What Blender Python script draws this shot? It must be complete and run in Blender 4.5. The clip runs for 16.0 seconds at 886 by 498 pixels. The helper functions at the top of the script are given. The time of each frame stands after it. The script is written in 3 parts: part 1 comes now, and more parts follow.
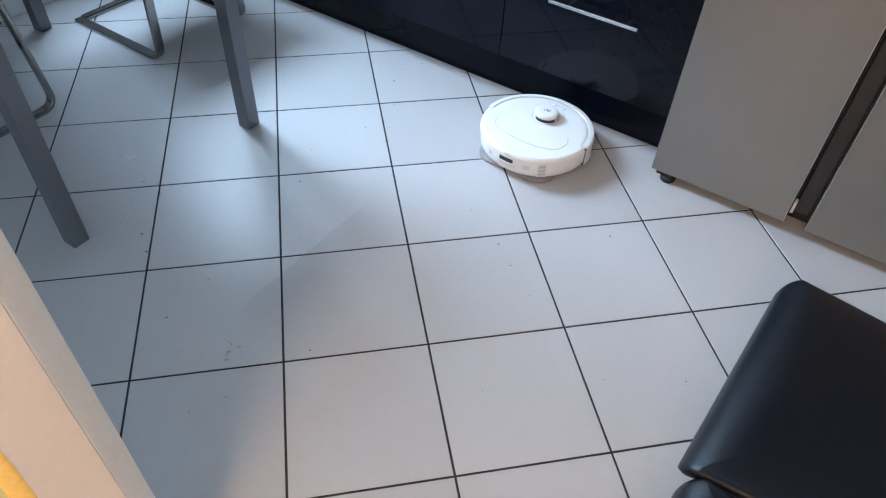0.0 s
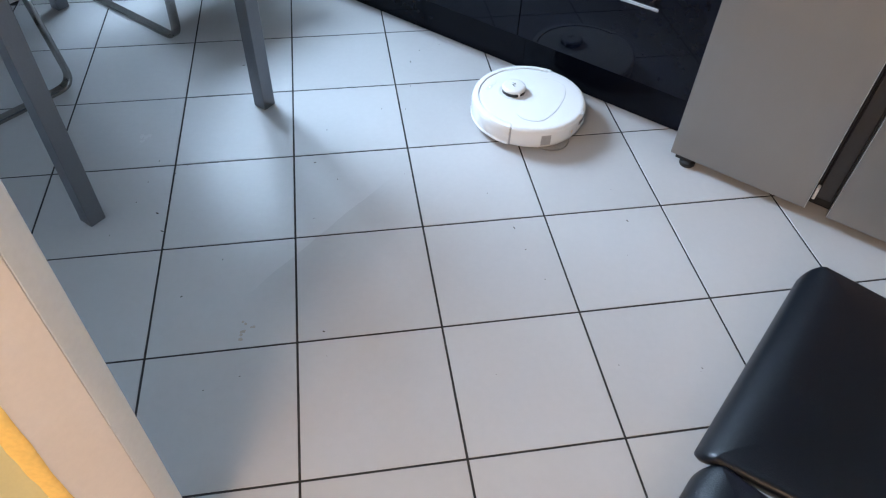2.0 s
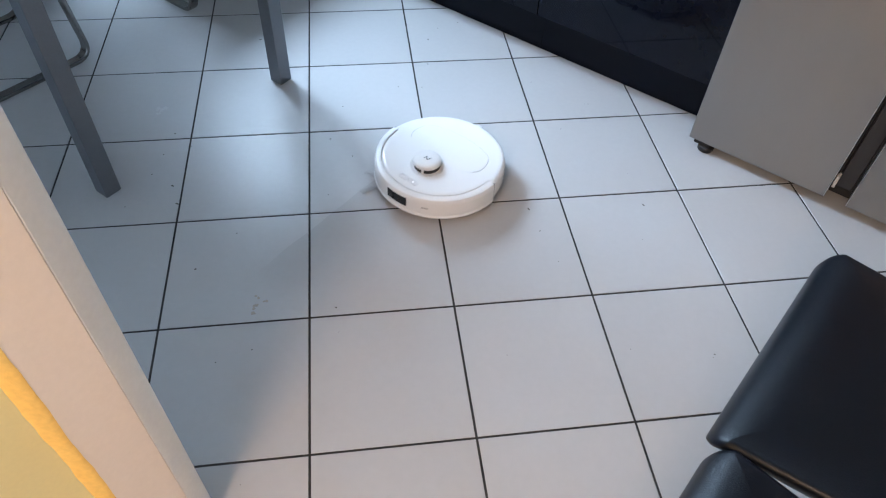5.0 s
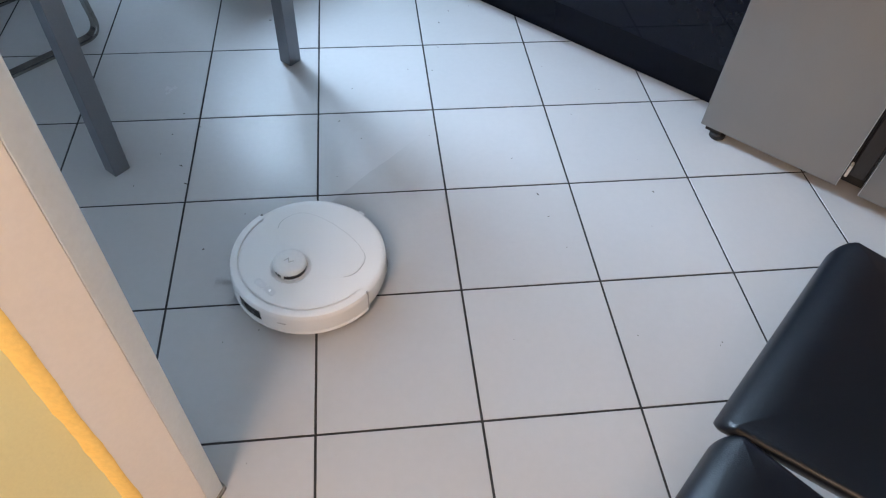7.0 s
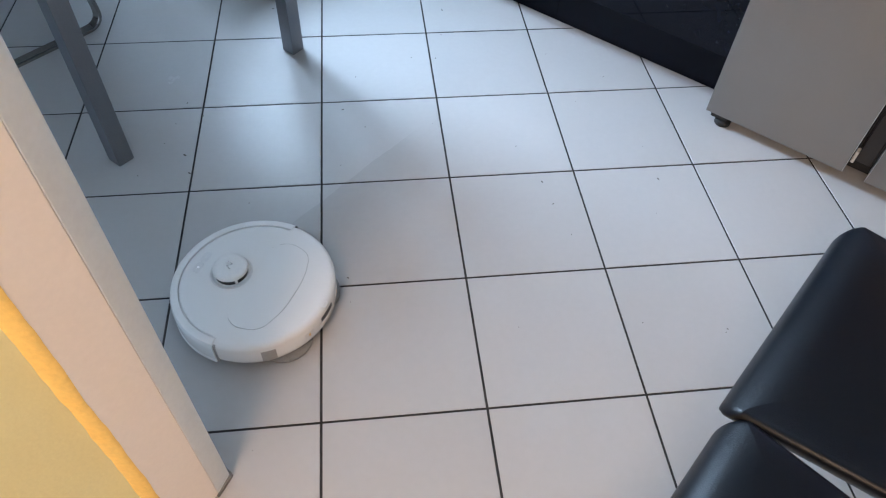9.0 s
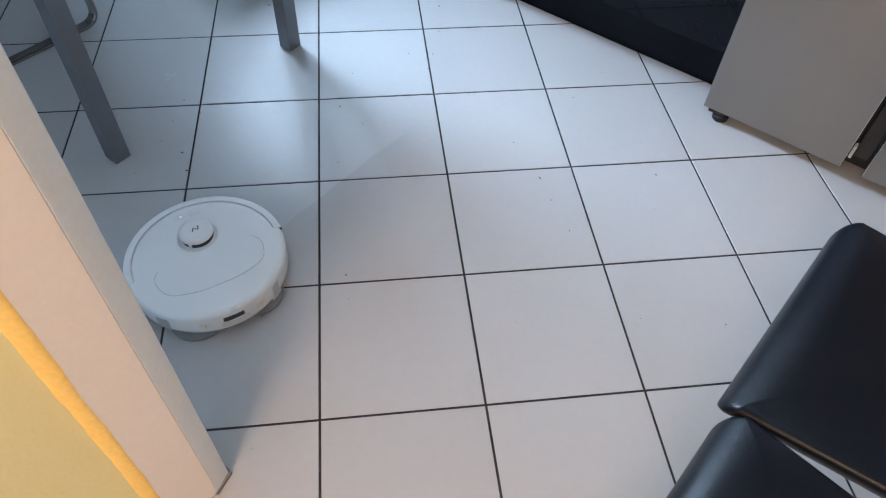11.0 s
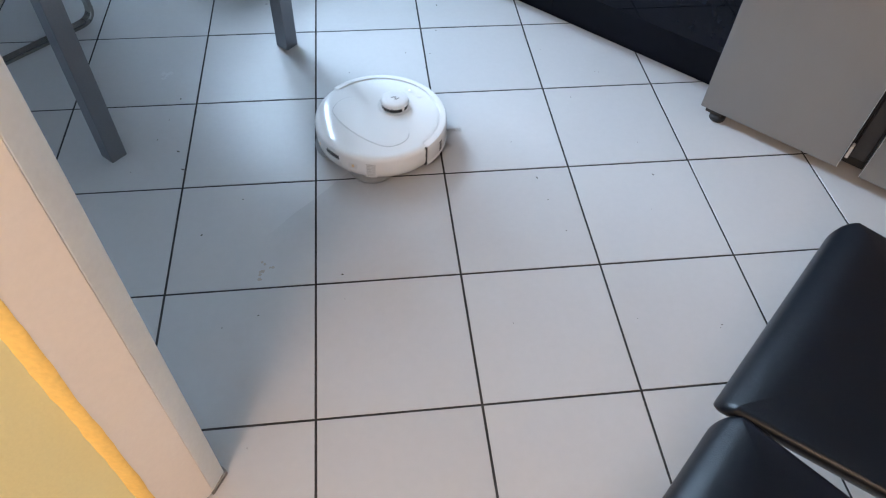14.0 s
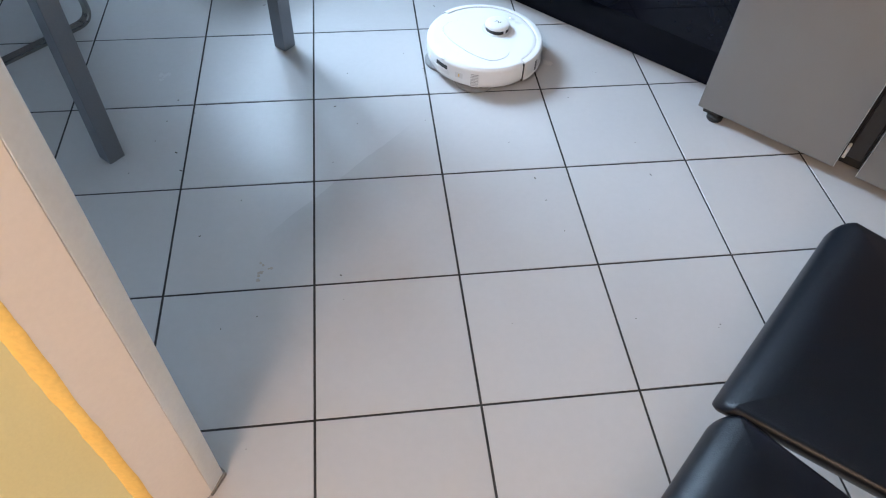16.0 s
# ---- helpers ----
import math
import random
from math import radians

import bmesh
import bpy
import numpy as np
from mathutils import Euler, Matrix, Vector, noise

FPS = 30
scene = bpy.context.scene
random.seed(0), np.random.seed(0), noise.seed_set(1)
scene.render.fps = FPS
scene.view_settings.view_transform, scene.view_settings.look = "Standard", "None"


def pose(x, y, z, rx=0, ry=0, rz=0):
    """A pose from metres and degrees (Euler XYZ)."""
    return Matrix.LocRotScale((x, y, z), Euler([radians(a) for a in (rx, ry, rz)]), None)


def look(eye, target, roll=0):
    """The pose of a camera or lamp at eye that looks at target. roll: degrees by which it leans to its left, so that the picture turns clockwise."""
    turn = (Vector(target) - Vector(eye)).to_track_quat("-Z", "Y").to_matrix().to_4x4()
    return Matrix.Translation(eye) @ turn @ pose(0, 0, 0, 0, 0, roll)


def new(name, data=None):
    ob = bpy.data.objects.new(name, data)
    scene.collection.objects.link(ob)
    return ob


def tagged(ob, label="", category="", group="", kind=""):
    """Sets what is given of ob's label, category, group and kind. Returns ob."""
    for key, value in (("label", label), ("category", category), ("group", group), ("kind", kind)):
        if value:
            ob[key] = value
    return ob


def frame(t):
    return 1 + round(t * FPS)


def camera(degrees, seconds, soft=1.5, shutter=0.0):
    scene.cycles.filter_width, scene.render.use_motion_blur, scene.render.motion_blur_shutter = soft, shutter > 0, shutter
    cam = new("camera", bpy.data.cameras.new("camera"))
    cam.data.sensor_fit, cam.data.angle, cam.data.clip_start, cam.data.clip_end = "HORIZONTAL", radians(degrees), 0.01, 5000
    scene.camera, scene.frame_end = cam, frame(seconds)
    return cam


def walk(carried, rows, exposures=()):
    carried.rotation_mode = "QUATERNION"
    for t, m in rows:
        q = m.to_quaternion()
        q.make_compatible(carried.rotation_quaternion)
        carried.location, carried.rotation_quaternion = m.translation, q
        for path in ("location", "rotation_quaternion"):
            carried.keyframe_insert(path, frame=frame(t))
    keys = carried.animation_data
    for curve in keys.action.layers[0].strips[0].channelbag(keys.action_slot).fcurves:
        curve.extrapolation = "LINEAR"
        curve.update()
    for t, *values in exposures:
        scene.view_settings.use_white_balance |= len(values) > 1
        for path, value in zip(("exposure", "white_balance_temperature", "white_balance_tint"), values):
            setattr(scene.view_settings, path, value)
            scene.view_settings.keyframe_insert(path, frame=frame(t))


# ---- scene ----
cam = camera(64.9, 16.0, soft=1.1, shutter=0.5)

PATH = [
    (0, (0.143, -0.967, 1.322), (0.445, 0.402, -0.104), 3.1),
    (0.5, (0.144, -0.968, 1.316), (0.435, 0.405, -0.108), 3.0),
    (1, (0.14, -0.965, 1.314), (0.421, 0.4, -0.12), 2.9),
    (1.5, (0.144, -0.962, 1.311), (0.409, 0.391, -0.137), 2.6),
    (2, (0.143, -0.962, 1.31), (0.4, 0.382, -0.148), 2.6),
    (2.5, (0.144, -0.962, 1.309), (0.393, 0.373, -0.159), 2.5),
    (3, (0.143, -0.964, 1.305), (0.386, 0.366, -0.169), 2.6),
    (3.5, (0.141, -0.964, 1.301), (0.378, 0.361, -0.177), 2.7),
    (4, (0.138, -0.963, 1.302), (0.371, 0.359, -0.181), 2.9),
    (6.5, (0.134, -0.965, 1.295), (0.34, 0.327, -0.218), 3.4),
    (7, (0.132, -0.966, 1.292), (0.334, 0.319, -0.226), 3.5),
    (7.5, (0.132, -0.965, 1.291), (0.329, 0.314, -0.234), 3.4),
    (8, (0.132, -0.966, 1.288), (0.324, 0.309, -0.241), 3.2),
    (8.5, (0.131, -0.968, 1.288), (0.32, 0.302, -0.246), 3.0),
    (9, (0.131, -0.969, 1.287), (0.32, 0.297, -0.25), 2.9),
    (11.5, (0.132, -0.967, 1.287), (0.326, 0.289, -0.257), 2.9),
    (12, (0.134, -0.968, 1.284), (0.327, 0.291, -0.258), 3.0),
    (12.5, (0.13, -0.968, 1.287), (0.325, 0.291, -0.255), 3.1),
    (13, (0.131, -0.968, 1.288), (0.327, 0.29, -0.255), 3.1),
    (13.5, (0.13, -0.967, 1.286), (0.331, 0.29, -0.257), 3.2),
    (14, (0.134, -0.966, 1.285), (0.334, 0.289, -0.259), 3.2),
    (14.5, (0.131, -0.965, 1.287), (0.336, 0.288, -0.258), 3.2),
    (15, (0.133, -0.963, 1.289), (0.338, 0.286, -0.259), 3.2),
    (15.5, (0.132, -0.966, 1.287), (0.339, 0.287, -0.259), 3.2),
    (16, (0.132, -0.967, 1.286), (0.339, 0.289, -0.257), 3.3),
]
walk(cam, [(t, look(eye, target, roll)) for t, eye, target, roll in PATH])

# ---- light ----
ROOM = pose(0, 0, 0, 0, 0, -45)          # the room's walls stand at 45 degrees to the tiles
world = bpy.data.worlds.new("sky")
scene.world = world
world.use_nodes = True
wn = world.node_tree
sky = wn.nodes.new("ShaderNodeTexSky")
sky.sky_type, sky.sun_disc = "NISHITA", False
sky.sun_elevation, sky.sun_rotation = radians(44), radians(-50)
wn.links.new(sky.outputs[0], wn.nodes["Background"].inputs[0])
wn.nodes["Background"].inputs[1].default_value = 0.12


def area(name, m, sx, sy, power, colour):
    d = bpy.data.lights.new(name, "AREA")
    d.shape, d.size, d.size_y, d.energy, d.color = "RECTANGLE", sx, sy, power, colour
    ob = new(name, d)
    ob.matrix_world = m
    return ob


WIN_A, WIN_B, WIN_LOW, WIN_TOP = 0.50, 1.58, 0.95, 2.10   # the window's opening
WALL_S = -1.92
for name, a, b, power in (("window_daylight", WIN_A + 0.07, 1.09, 92), ("dimmed_daylight", 1.21, WIN_B - 0.07, 22)):   # added lamps stand in for sky light; the second is set dimmer
    sky_lamp = area(name, ROOM @ look((WALL_S - 0.19, (a + b) / 2, 1.52), (1.0, (a + b) / 2 - 0.2, -0.2)), b - a, 0.95, power, (0.54, 0.75, 1.0))
    sky_lamp.data.spread = radians(160)
SLIT_A, SLIT_B, SLIT_TOP = 1.655, 1.725, 2.40            # the narrow light beside the window
area("slit_daylight", ROOM @ look((WALL_S - 0.03, (SLIT_A + SLIT_B) / 2, (WIN_LOW + SLIT_TOP) / 2), (1.0, (SLIT_A + SLIT_B) / 2, (WIN_LOW + SLIT_TOP) / 2)),
     0.05, SLIT_TOP - WIN_LOW - 0.06, 7, (0.48, 0.71, 1.0))
sun = bpy.data.lights.new("overcast_sun", "SUN")
sun.energy, sun.angle, sun.color = 0.5, radians(14), (0.56, 0.76, 1.0)
sun_ob = new("overcast_sun", sun)
sun_ob.matrix_world = ROOM @ look((-3.0, 1.06, 2.72), (-0.2, 0.75, 0.0))
# warm light from the hall side; its lamp is unseen and assumed
hall = area("unseen_lamp_light", ROOM @ look((0.84, -2.0, 2.355), (0.80, -1.8, 0)), 0.66, 0.66, 50, (1.0, 0.73, 0.575))
scene.view_settings.exposure = 0.19


# ---- materials ----
def material(name, colour, rough=0.5, metal=0.0, spec=0.5, vary=0.0, scale=6.0, fine=0.0, fine_scale=120.0, bump=0.0, bump_scale=200.0,
             coat=0.0, tint=None, rnd=0.0, rough_vary=0.0, glow=None, stretch=(1, 1, 1)):
    """A surface with broad colour clouds (vary), fine grain (fine), relief (bump) and piece-to-piece variation (rnd)."""
    m = bpy.data.materials.new(name)
    m.use_nodes = True
    nt = m.node_tree
    b = nt.nodes["Principled BSDF"]
    b.inputs["Roughness"].default_value, b.inputs["Metallic"].default_value = rough, metal
    b.inputs["Specular IOR Level"].default_value, b.inputs["Coat Weight"].default_value = spec, coat
    b.inputs["Coat Roughness"].default_value = 0.05
    b.inputs["Base Color"].default_value = (*colour, 1)
    co = nt.nodes.new("ShaderNodeTexCoord")
    mp = nt.nodes.new("ShaderNodeMapping")
    mp.inputs["Scale"].default_value = stretch
    nt.links.new(co.outputs["Object"], mp.inputs["Vector"])
    vec = mp.outputs[0]
    if rnd:
        info = nt.nodes.new("ShaderNodeObjectInfo")
        add = nt.nodes.new("ShaderNodeVectorMath")
        add.operation = "MULTIPLY_ADD"
        com = nt.nodes.new("ShaderNodeCombineXYZ")
        for k in range(3):
            nt.links.new(info.outputs["Random"], com.inputs[k])
        add.inputs[1].default_value = (37.0, 53.0, 29.0)
        nt.links.new(com.outputs[0], add.inputs[0])
        nt.links.new(vec, add.inputs[2])
        vec = add.outputs[0]

    def noise_node(sc, detail=4.0):
        n = nt.nodes.new("ShaderNodeTexNoise")
        n.inputs["Scale"].default_value, n.inputs["Detail"].default_value = sc, detail
        nt.links.new(vec, n.inputs["Vector"])
        return n

    def ranged(sock, lo, hi):
        r = nt.nodes.new("ShaderNodeMapRange")
        r.inputs["From Min"].default_value, r.inputs["From Max"].default_value = 0.3, 0.7
        r.inputs["To Min"].default_value, r.inputs["To Max"].default_value = lo, hi
        nt.links.new(sock, r.inputs["Value"])
        return r.outputs[0]

    col = None
    if vary:
        mix = nt.nodes.new("ShaderNodeMix")
        mix.data_type = "RGBA"
        t = tint or tuple(c * 0.6 for c in colour)
        mix.inputs["A"].default_value, mix.inputs["B"].default_value = (*colour, 1), (*t, 1)
        nt.links.new(ranged(noise_node(scale).outputs[0], 0, vary), mix.inputs["Factor"])
        col = mix.outputs["Result"]
    if fine or rnd:
        hsv = nt.nodes.new("ShaderNodeHueSaturation")
        if col:
            nt.links.new(col, hsv.inputs["Color"])
        else:
            hsv.inputs["Color"].default_value = (*colour, 1)
        val = ranged(noise_node(fine_scale, 2.0).outputs[0], 1 - fine, 1 + fine)
        if rnd:
            mul = nt.nodes.new("ShaderNodeMath")
            mul.operation = "MULTIPLY"
            r2 = nt.nodes.new("ShaderNodeMapRange")
            r2.inputs["To Min"].default_value, r2.inputs["To Max"].default_value = 1 - rnd, 1 + rnd
            nt.links.new(info.outputs["Random"], r2.inputs["Value"])
            nt.links.new(val, mul.inputs[0])
            nt.links.new(r2.outputs[0], mul.inputs[1])
            val = mul.outputs[0]
        nt.links.new(val, hsv.inputs["Value"])
        col = hsv.outputs[0]
    if col:
        nt.links.new(col, b.inputs["Base Color"])
    if rough_vary:
        nt.links.new(ranged(noise_node(scale * 2.3).outputs[0], rough - rough_vary, rough + rough_vary), b.inputs["Roughness"])
    if bump:
        bp = nt.nodes.new("ShaderNodeBump")
        bp.inputs["Strength"].default_value, bp.inputs["Distance"].default_value = bump, 0.002
        nt.links.new(noise_node(bump_scale, 3.0).outputs[0], bp.inputs["Height"])
        nt.links.new(bp.outputs[0], b.inputs["Normal"])
    if glow:
        b.inputs["Emission Color"].default_value, b.inputs["Emission Strength"].default_value = (*glow[0], 1), glow[1]
    return m


TILE = material("glazed_tile", (0.43, 0.425, 0.425), 0.335, spec=0.36, vary=0.2, scale=2.0, tint=(0.37, 0.355, 0.345), fine=0.012, fine_scale=60, bump=0.05, bump_scale=25, rnd=0.028, rough_vary=0.035)
GROUT = material("dark_grout", (0.014, 0.0135, 0.0135), 0.9, vary=0.8, scale=18, tint=(0.048, 0.045, 0.044), fine=0.3, fine_scale=300, bump=0.4, bump_scale=400)
BLACK_GLOSS = material("black_lacquer", (0.0026, 0.0040, 0.0090), 0.02, spec=0.18, fine=0.05, fine_scale=30)
BLACK_KICK = material("black_kick_panel", (0.0028, 0.0042, 0.0095), 0.03, spec=0.13, fine=0.05, fine_scale=30)
BLACK_MATT = material("black_matt", (0.012, 0.012, 0.013), 0.6, fine=0.2, fine_scale=80)
CHROME = material("dark_chrome", (0.33, 0.32, 0.31), 0.18, 1.0, fine=0.05, fine_scale=90, rough_vary=0.04)
STEEL = material("brushed_steel", (0.60, 0.60, 0.60), 0.24, 1.0, fine=0.06, fine_scale=150, stretch=(1, 1, 8))
FRIDGE = material("grey_fridge_metal", (0.265, 0.254, 0.25), 0.38, 0.75, vary=0.3, scale=2.0, tint=(0.28, 0.27, 0.265), fine=0.02, fine_scale=300, stretch=(6, 6, 0.4), rough_vary=0.03)
FRIDGE_EDGE = material("fridge_edge", (0.62, 0.62, 0.63), 0.3, 0.9, fine=0.04)
FRIDGE_DARK = material("fridge_recess", (0.038, 0.037, 0.039), 0.45, 0.2, fine=0.05)
GREY_METAL = material("grey_painted_metal", (0.155, 0.165, 0.185), 0.36, 0.35, vary=0.4, scale=9, tint=(0.13, 0.138, 0.156), fine=0.03, fine_scale=220, bump=0.05)
LEATHER = material("black_leather", (0.0024, 0.0034, 0.0064), 0.33, spec=0.215, bump=0.2, bump_scale=520)
WHITE_SHELL = material("white_plastic", (0.76, 0.76, 0.76), 0.24, spec=0.35, fine=0.01, fine_scale=40)
WHITE_TOP = material("white_gloss_plastic", (0.77, 0.77, 0.77), 0.045, spec=0.5, vary=0.2, scale=20, tint=(0.75, 0.75, 0.75), rough_vary=0.01)
GREY_PLASTIC = material("grey_plastic", (0.33, 0.325, 0.325), 0.5, fine=0.05)
PALE_GREY = material("pale_grey_plastic", (0.62, 0.62, 0.62), 0.45, fine=0.03)
BUTTON = material("button_plastic", (0.68, 0.68, 0.69), 0.3, spec=0.3, fine=0.02)
SEAM = material("seam_shade", (0.36, 0.36, 0.36), 0.5, fine=0.02)
DARK_PLASTIC = material("dark_plastic", (0.02, 0.02, 0.022), 0.35, fine=0.1)
LENS = material("dark_lens", (0.006, 0.006, 0.008), 0.06)
MOP = material("mop_cloth", (0.26, 0.26, 0.26), 0.95, vary=0.4, scale=40, fine=0.15, fine_scale=500, bump=0.6, bump_scale=600)
MIRROR_INK = material("silver_print", (0.70, 0.70, 0.72), 0.08, 1.0)
TOWER_GREY = material("tower_plastic", (0.72, 0.72, 0.72), 0.35, spec=0.3, fine=0.02)
COPPER = material("brass_contact", (0.75, 0.5, 0.22), 0.3, 1.0)
WALL_PAINT = material("white_wall_paint", (0.70, 0.70, 0.70), 0.85, vary=0.2, scale=2, fine=0.02, fine_scale=200, bump=0.12, bump_scale=240)
YELLOW = material("yellow_wall_paint", (0.85, 0.77, 0.41), 0.8, vary=0.4, scale=5, tint=(0.82, 0.74, 0.42), fine=0.015, fine_scale=150, bump=0.15, bump_scale=130)
CREAM = material("cream_wall_paint", (0.58, 0.54, 0.48), 0.85, vary=0.2, scale=2, fine=0.02, fine_scale=200, bump=0.12, bump_scale=240)
ORANGE = material("orange_paint_edge", (0.92, 0.62, 0.18), 0.7, vary=0.4, scale=20, tint=(0.88, 0.64, 0.22), fine=0.05, bump=0.4, bump_scale=90)
TRIM = material("cream_trim_paint", (0.87, 0.79, 0.73), 0.45, vary=0.3, scale=8, tint=(0.84, 0.76, 0.69), fine=0.015, bump=0.12, bump_scale=60)
TRIM_EDGE = material("grey_trim_paint", (0.84, 0.84, 0.83), 0.42, vary=0.4, scale=12, tint=(0.76, 0.765, 0.77), fine=0.02, bump=0.15, bump_scale=70)
FOOT_GREY = material("foot_grey", (0.20, 0.19, 0.18), 0.8, fine=0.2, fine_scale=150, bump=0.4)
CEILING = material("ceiling_paint", (0.72, 0.70, 0.67), 0.9, fine=0.02, fine_scale=150, bump=0.1)
WORKTOP = material("dark_worktop", (0.10, 0.095, 0.09), 0.35, vary=0.6, scale=30, fine=0.2)
GLASS_TOP = material("table_glass", (0.30, 0.32, 0.34), 0.12, fine=0.02)
DIRT = material("floor_dirt", (0.09, 0.08, 0.07), 0.9, fine=0.3)
SMEAR = material("dried_smear", (0.39, 0.345, 0.30), 0.75, vary=0.7, scale=60, tint=(0.29, 0.25, 0.215), fine=0.1)
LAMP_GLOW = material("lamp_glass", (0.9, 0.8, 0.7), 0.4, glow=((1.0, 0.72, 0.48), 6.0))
WINDOW_FRAME = material("white_window_frame", (0.80, 0.80, 0.80), 0.35, fine=0.02)
GLASS = bpy.data.materials.new("window_glass")
GLASS.use_nodes = True
gb = GLASS.node_tree.nodes["Principled BSDF"]
gb.inputs["Transmission Weight"].default_value, gb.inputs["Roughness"].default_value, gb.inputs["IOR"].default_value = 1.0, 0.0, 1.45


# ---- mesh helpers ----
def finish(name, bm, mat, angle=38):
    bmesh.ops.recalc_face_normals(bm, faces=bm.faces[:])
    flat = bm.faces.layers.int.get("flat")
    rounded = [flat is None or not f[flat] for f in bm.faces]
    me = bpy.data.meshes.new(name)
    bm.to_mesh(me)
    bm.free()
    me.materials.append(mat)
    me.set_sharp_from_angle(angle=radians(angle))
    me.polygons.foreach_set("use_smooth", rounded)
    return me


def part(name, bm, mat, parent=None, label="", angle=38):
    """Links a bmesh as one mesh object under a thing or a part."""
    ob = new(name, finish(name, bm, mat, angle))
    ob.parent = parent
    return tagged(ob, label)


def structure(name, bm, mat, label, category, m=ROOM):
    ob = new(name, finish(name, bm, mat))
    ob.matrix_world = m
    return tagged(ob, label, category, kind="structure")


def thing(name, m, label, category, group=""):
    ob = new(name)
    ob.empty_display_size = 0.05
    ob.matrix_world = m
    return tagged(ob, label, category, group)


def box(lo, hi, bevel=0.0, segments=2, bm=None):
    bm = bm or bmesh.new()
    c = [(a + b) / 2 for a, b in zip(lo, hi)]
    d = [abs(b - a) for a, b in zip(lo, hi)]
    got = bmesh.ops.create_cube(bm, size=1, matrix=Matrix.Translation(c) @ Matrix.Diagonal((*d, 1)))
    if bevel:
        edges = {e for v in got["verts"] for e in v.link_edges}
        bmesh.ops.bevel(bm, geom=list(edges), offset=bevel, segments=segments, profile=0.5, affect="EDGES")
    bm.normal_update()
    flat = bm.faces.layers.int.get("flat")
    if flat is None:
        flat = bm.faces.layers.int.new("flat")
    for f in bm.faces:
        f[flat] = max(abs(x) for x in f.normal) > 0.9995      # the flat sides stay flat, only the rounded edges are smooth
    return bm


def lathe(profile, steps=64, a0=0.0, a1=360.0, closed=False, bm=None, centre=(0, 0)):
    """A profile of (radius, height) turned about z; closed joins the profile's ends; a part turn gets end caps."""
    bm = bm or bmesh.new()
    full = abs(a1 - a0) >= 359.9
    n = steps if full else steps + 1
    rings = []
    for k in range(n):
        a = radians(a0 + (a1 - a0) * k / steps)
        rings.append([bm.verts.new((centre[0] + r * math.cos(a), centre[1] + r * math.sin(a), z)) for r, z in profile])
    m = len(profile)
    for k in range(steps if full else n - 1):
        p, q = rings[k], rings[(k + 1) % n]
        for i in range(m if closed else m - 1):
            j = (i + 1) % m
            bm.faces.new((p[i], q[i], q[j], p[j]))
    if full and not closed:
        for i in (0, m - 1):
            if profile[i][0] > 1e-6:
                bm.faces.new([r[i] for r in rings])
    if not full and closed:
        bm.faces.new(rings[0])
        bm.faces.new(rings[-1])
    bmesh.ops.remove_doubles(bm, verts=bm.verts[:], dist=1e-6)
    return bm


def extrude(outline, z0, z1, bevel=0.0, bm=None):
    """A flat outline of (x, y) raised from z0 to z1."""
    bm = bm or bmesh.new()
    low = [bm.verts.new((x, y, z0)) for x, y in outline]
    top = [bm.verts.new((x, y, z1)) for x, y in outline]
    n = len(outline)
    bm.faces.new(low)
    lid = bm.faces.new(top)
    for i in range(n):
        bm.faces.new((low[i], low[(i + 1) % n], top[(i + 1) % n], top[i]))
    if bevel:
        bmesh.ops.bevel(bm, geom=list(lid.edges), offset=bevel, segments=2, profile=0.5, affect="EDGES")
    return bm


def sweep(path, wide, thick, side=(0, 0, 1), round_n=0, bm=None):
    """A flat bar (or, with round_n, a round one) along a path of points; side: the way of the bar's width."""
    bm = bm or bmesh.new()
    pts = [Vector(p) for p in path]
    rings = []
    for i, p in enumerate(pts):
        d = (pts[min(i + 1, len(pts) - 1)] - pts[max(i - 1, 0)]).normalized()
        a = Vector(side)
        a = (a - d * a.dot(d)).normalized()
        b = d.cross(a)
        if round_n:
            ring = [p + (a * math.cos(2 * math.pi * k / round_n) + b * math.sin(2 * math.pi * k / round_n)) * wide / 2 for k in range(round_n)]
        else:
            e = min(wide, thick) * 0.22
            w, h = wide / 2, thick / 2
            ring = [p + a * x + b * y for x, y in ((w - e, h), (w, h - e), (w, e - h), (w - e, -h), (e - w, -h), (-w, e - h), (-w, h - e), (e - w, h))]
        rings.append([bm.verts.new(v) for v in ring])
    m = len(rings[0])
    for p, q in zip(rings, rings[1:]):
        for i in range(m):
            bm.faces.new((p[i], p[(i + 1) % m], q[(i + 1) % m], q[i]))
    bm.faces.new(rings[0])
    bm.faces.new(rings[-1])
    return bm


def bend(points, radius, steps=6):
    """A polyline with its corners rounded."""
    pts = [Vector(p) for p in points]
    out = [pts[0]]
    for a, b, c in zip(pts, pts[1:], pts[2:]):
        d0, d1 = (a - b).normalized(), (c - b).normalized()
        r = min(radius, (a - b).length * 0.49, (c - b).length * 0.49)
        p, q = b + d0 * r, b + d1 * r
        for k in range(steps + 1):
            t = k / steps
            out.append(p * (1 - t) ** 2 + b * 2 * t * (1 - t) + q * t * t)
    return out + [pts[-1]]


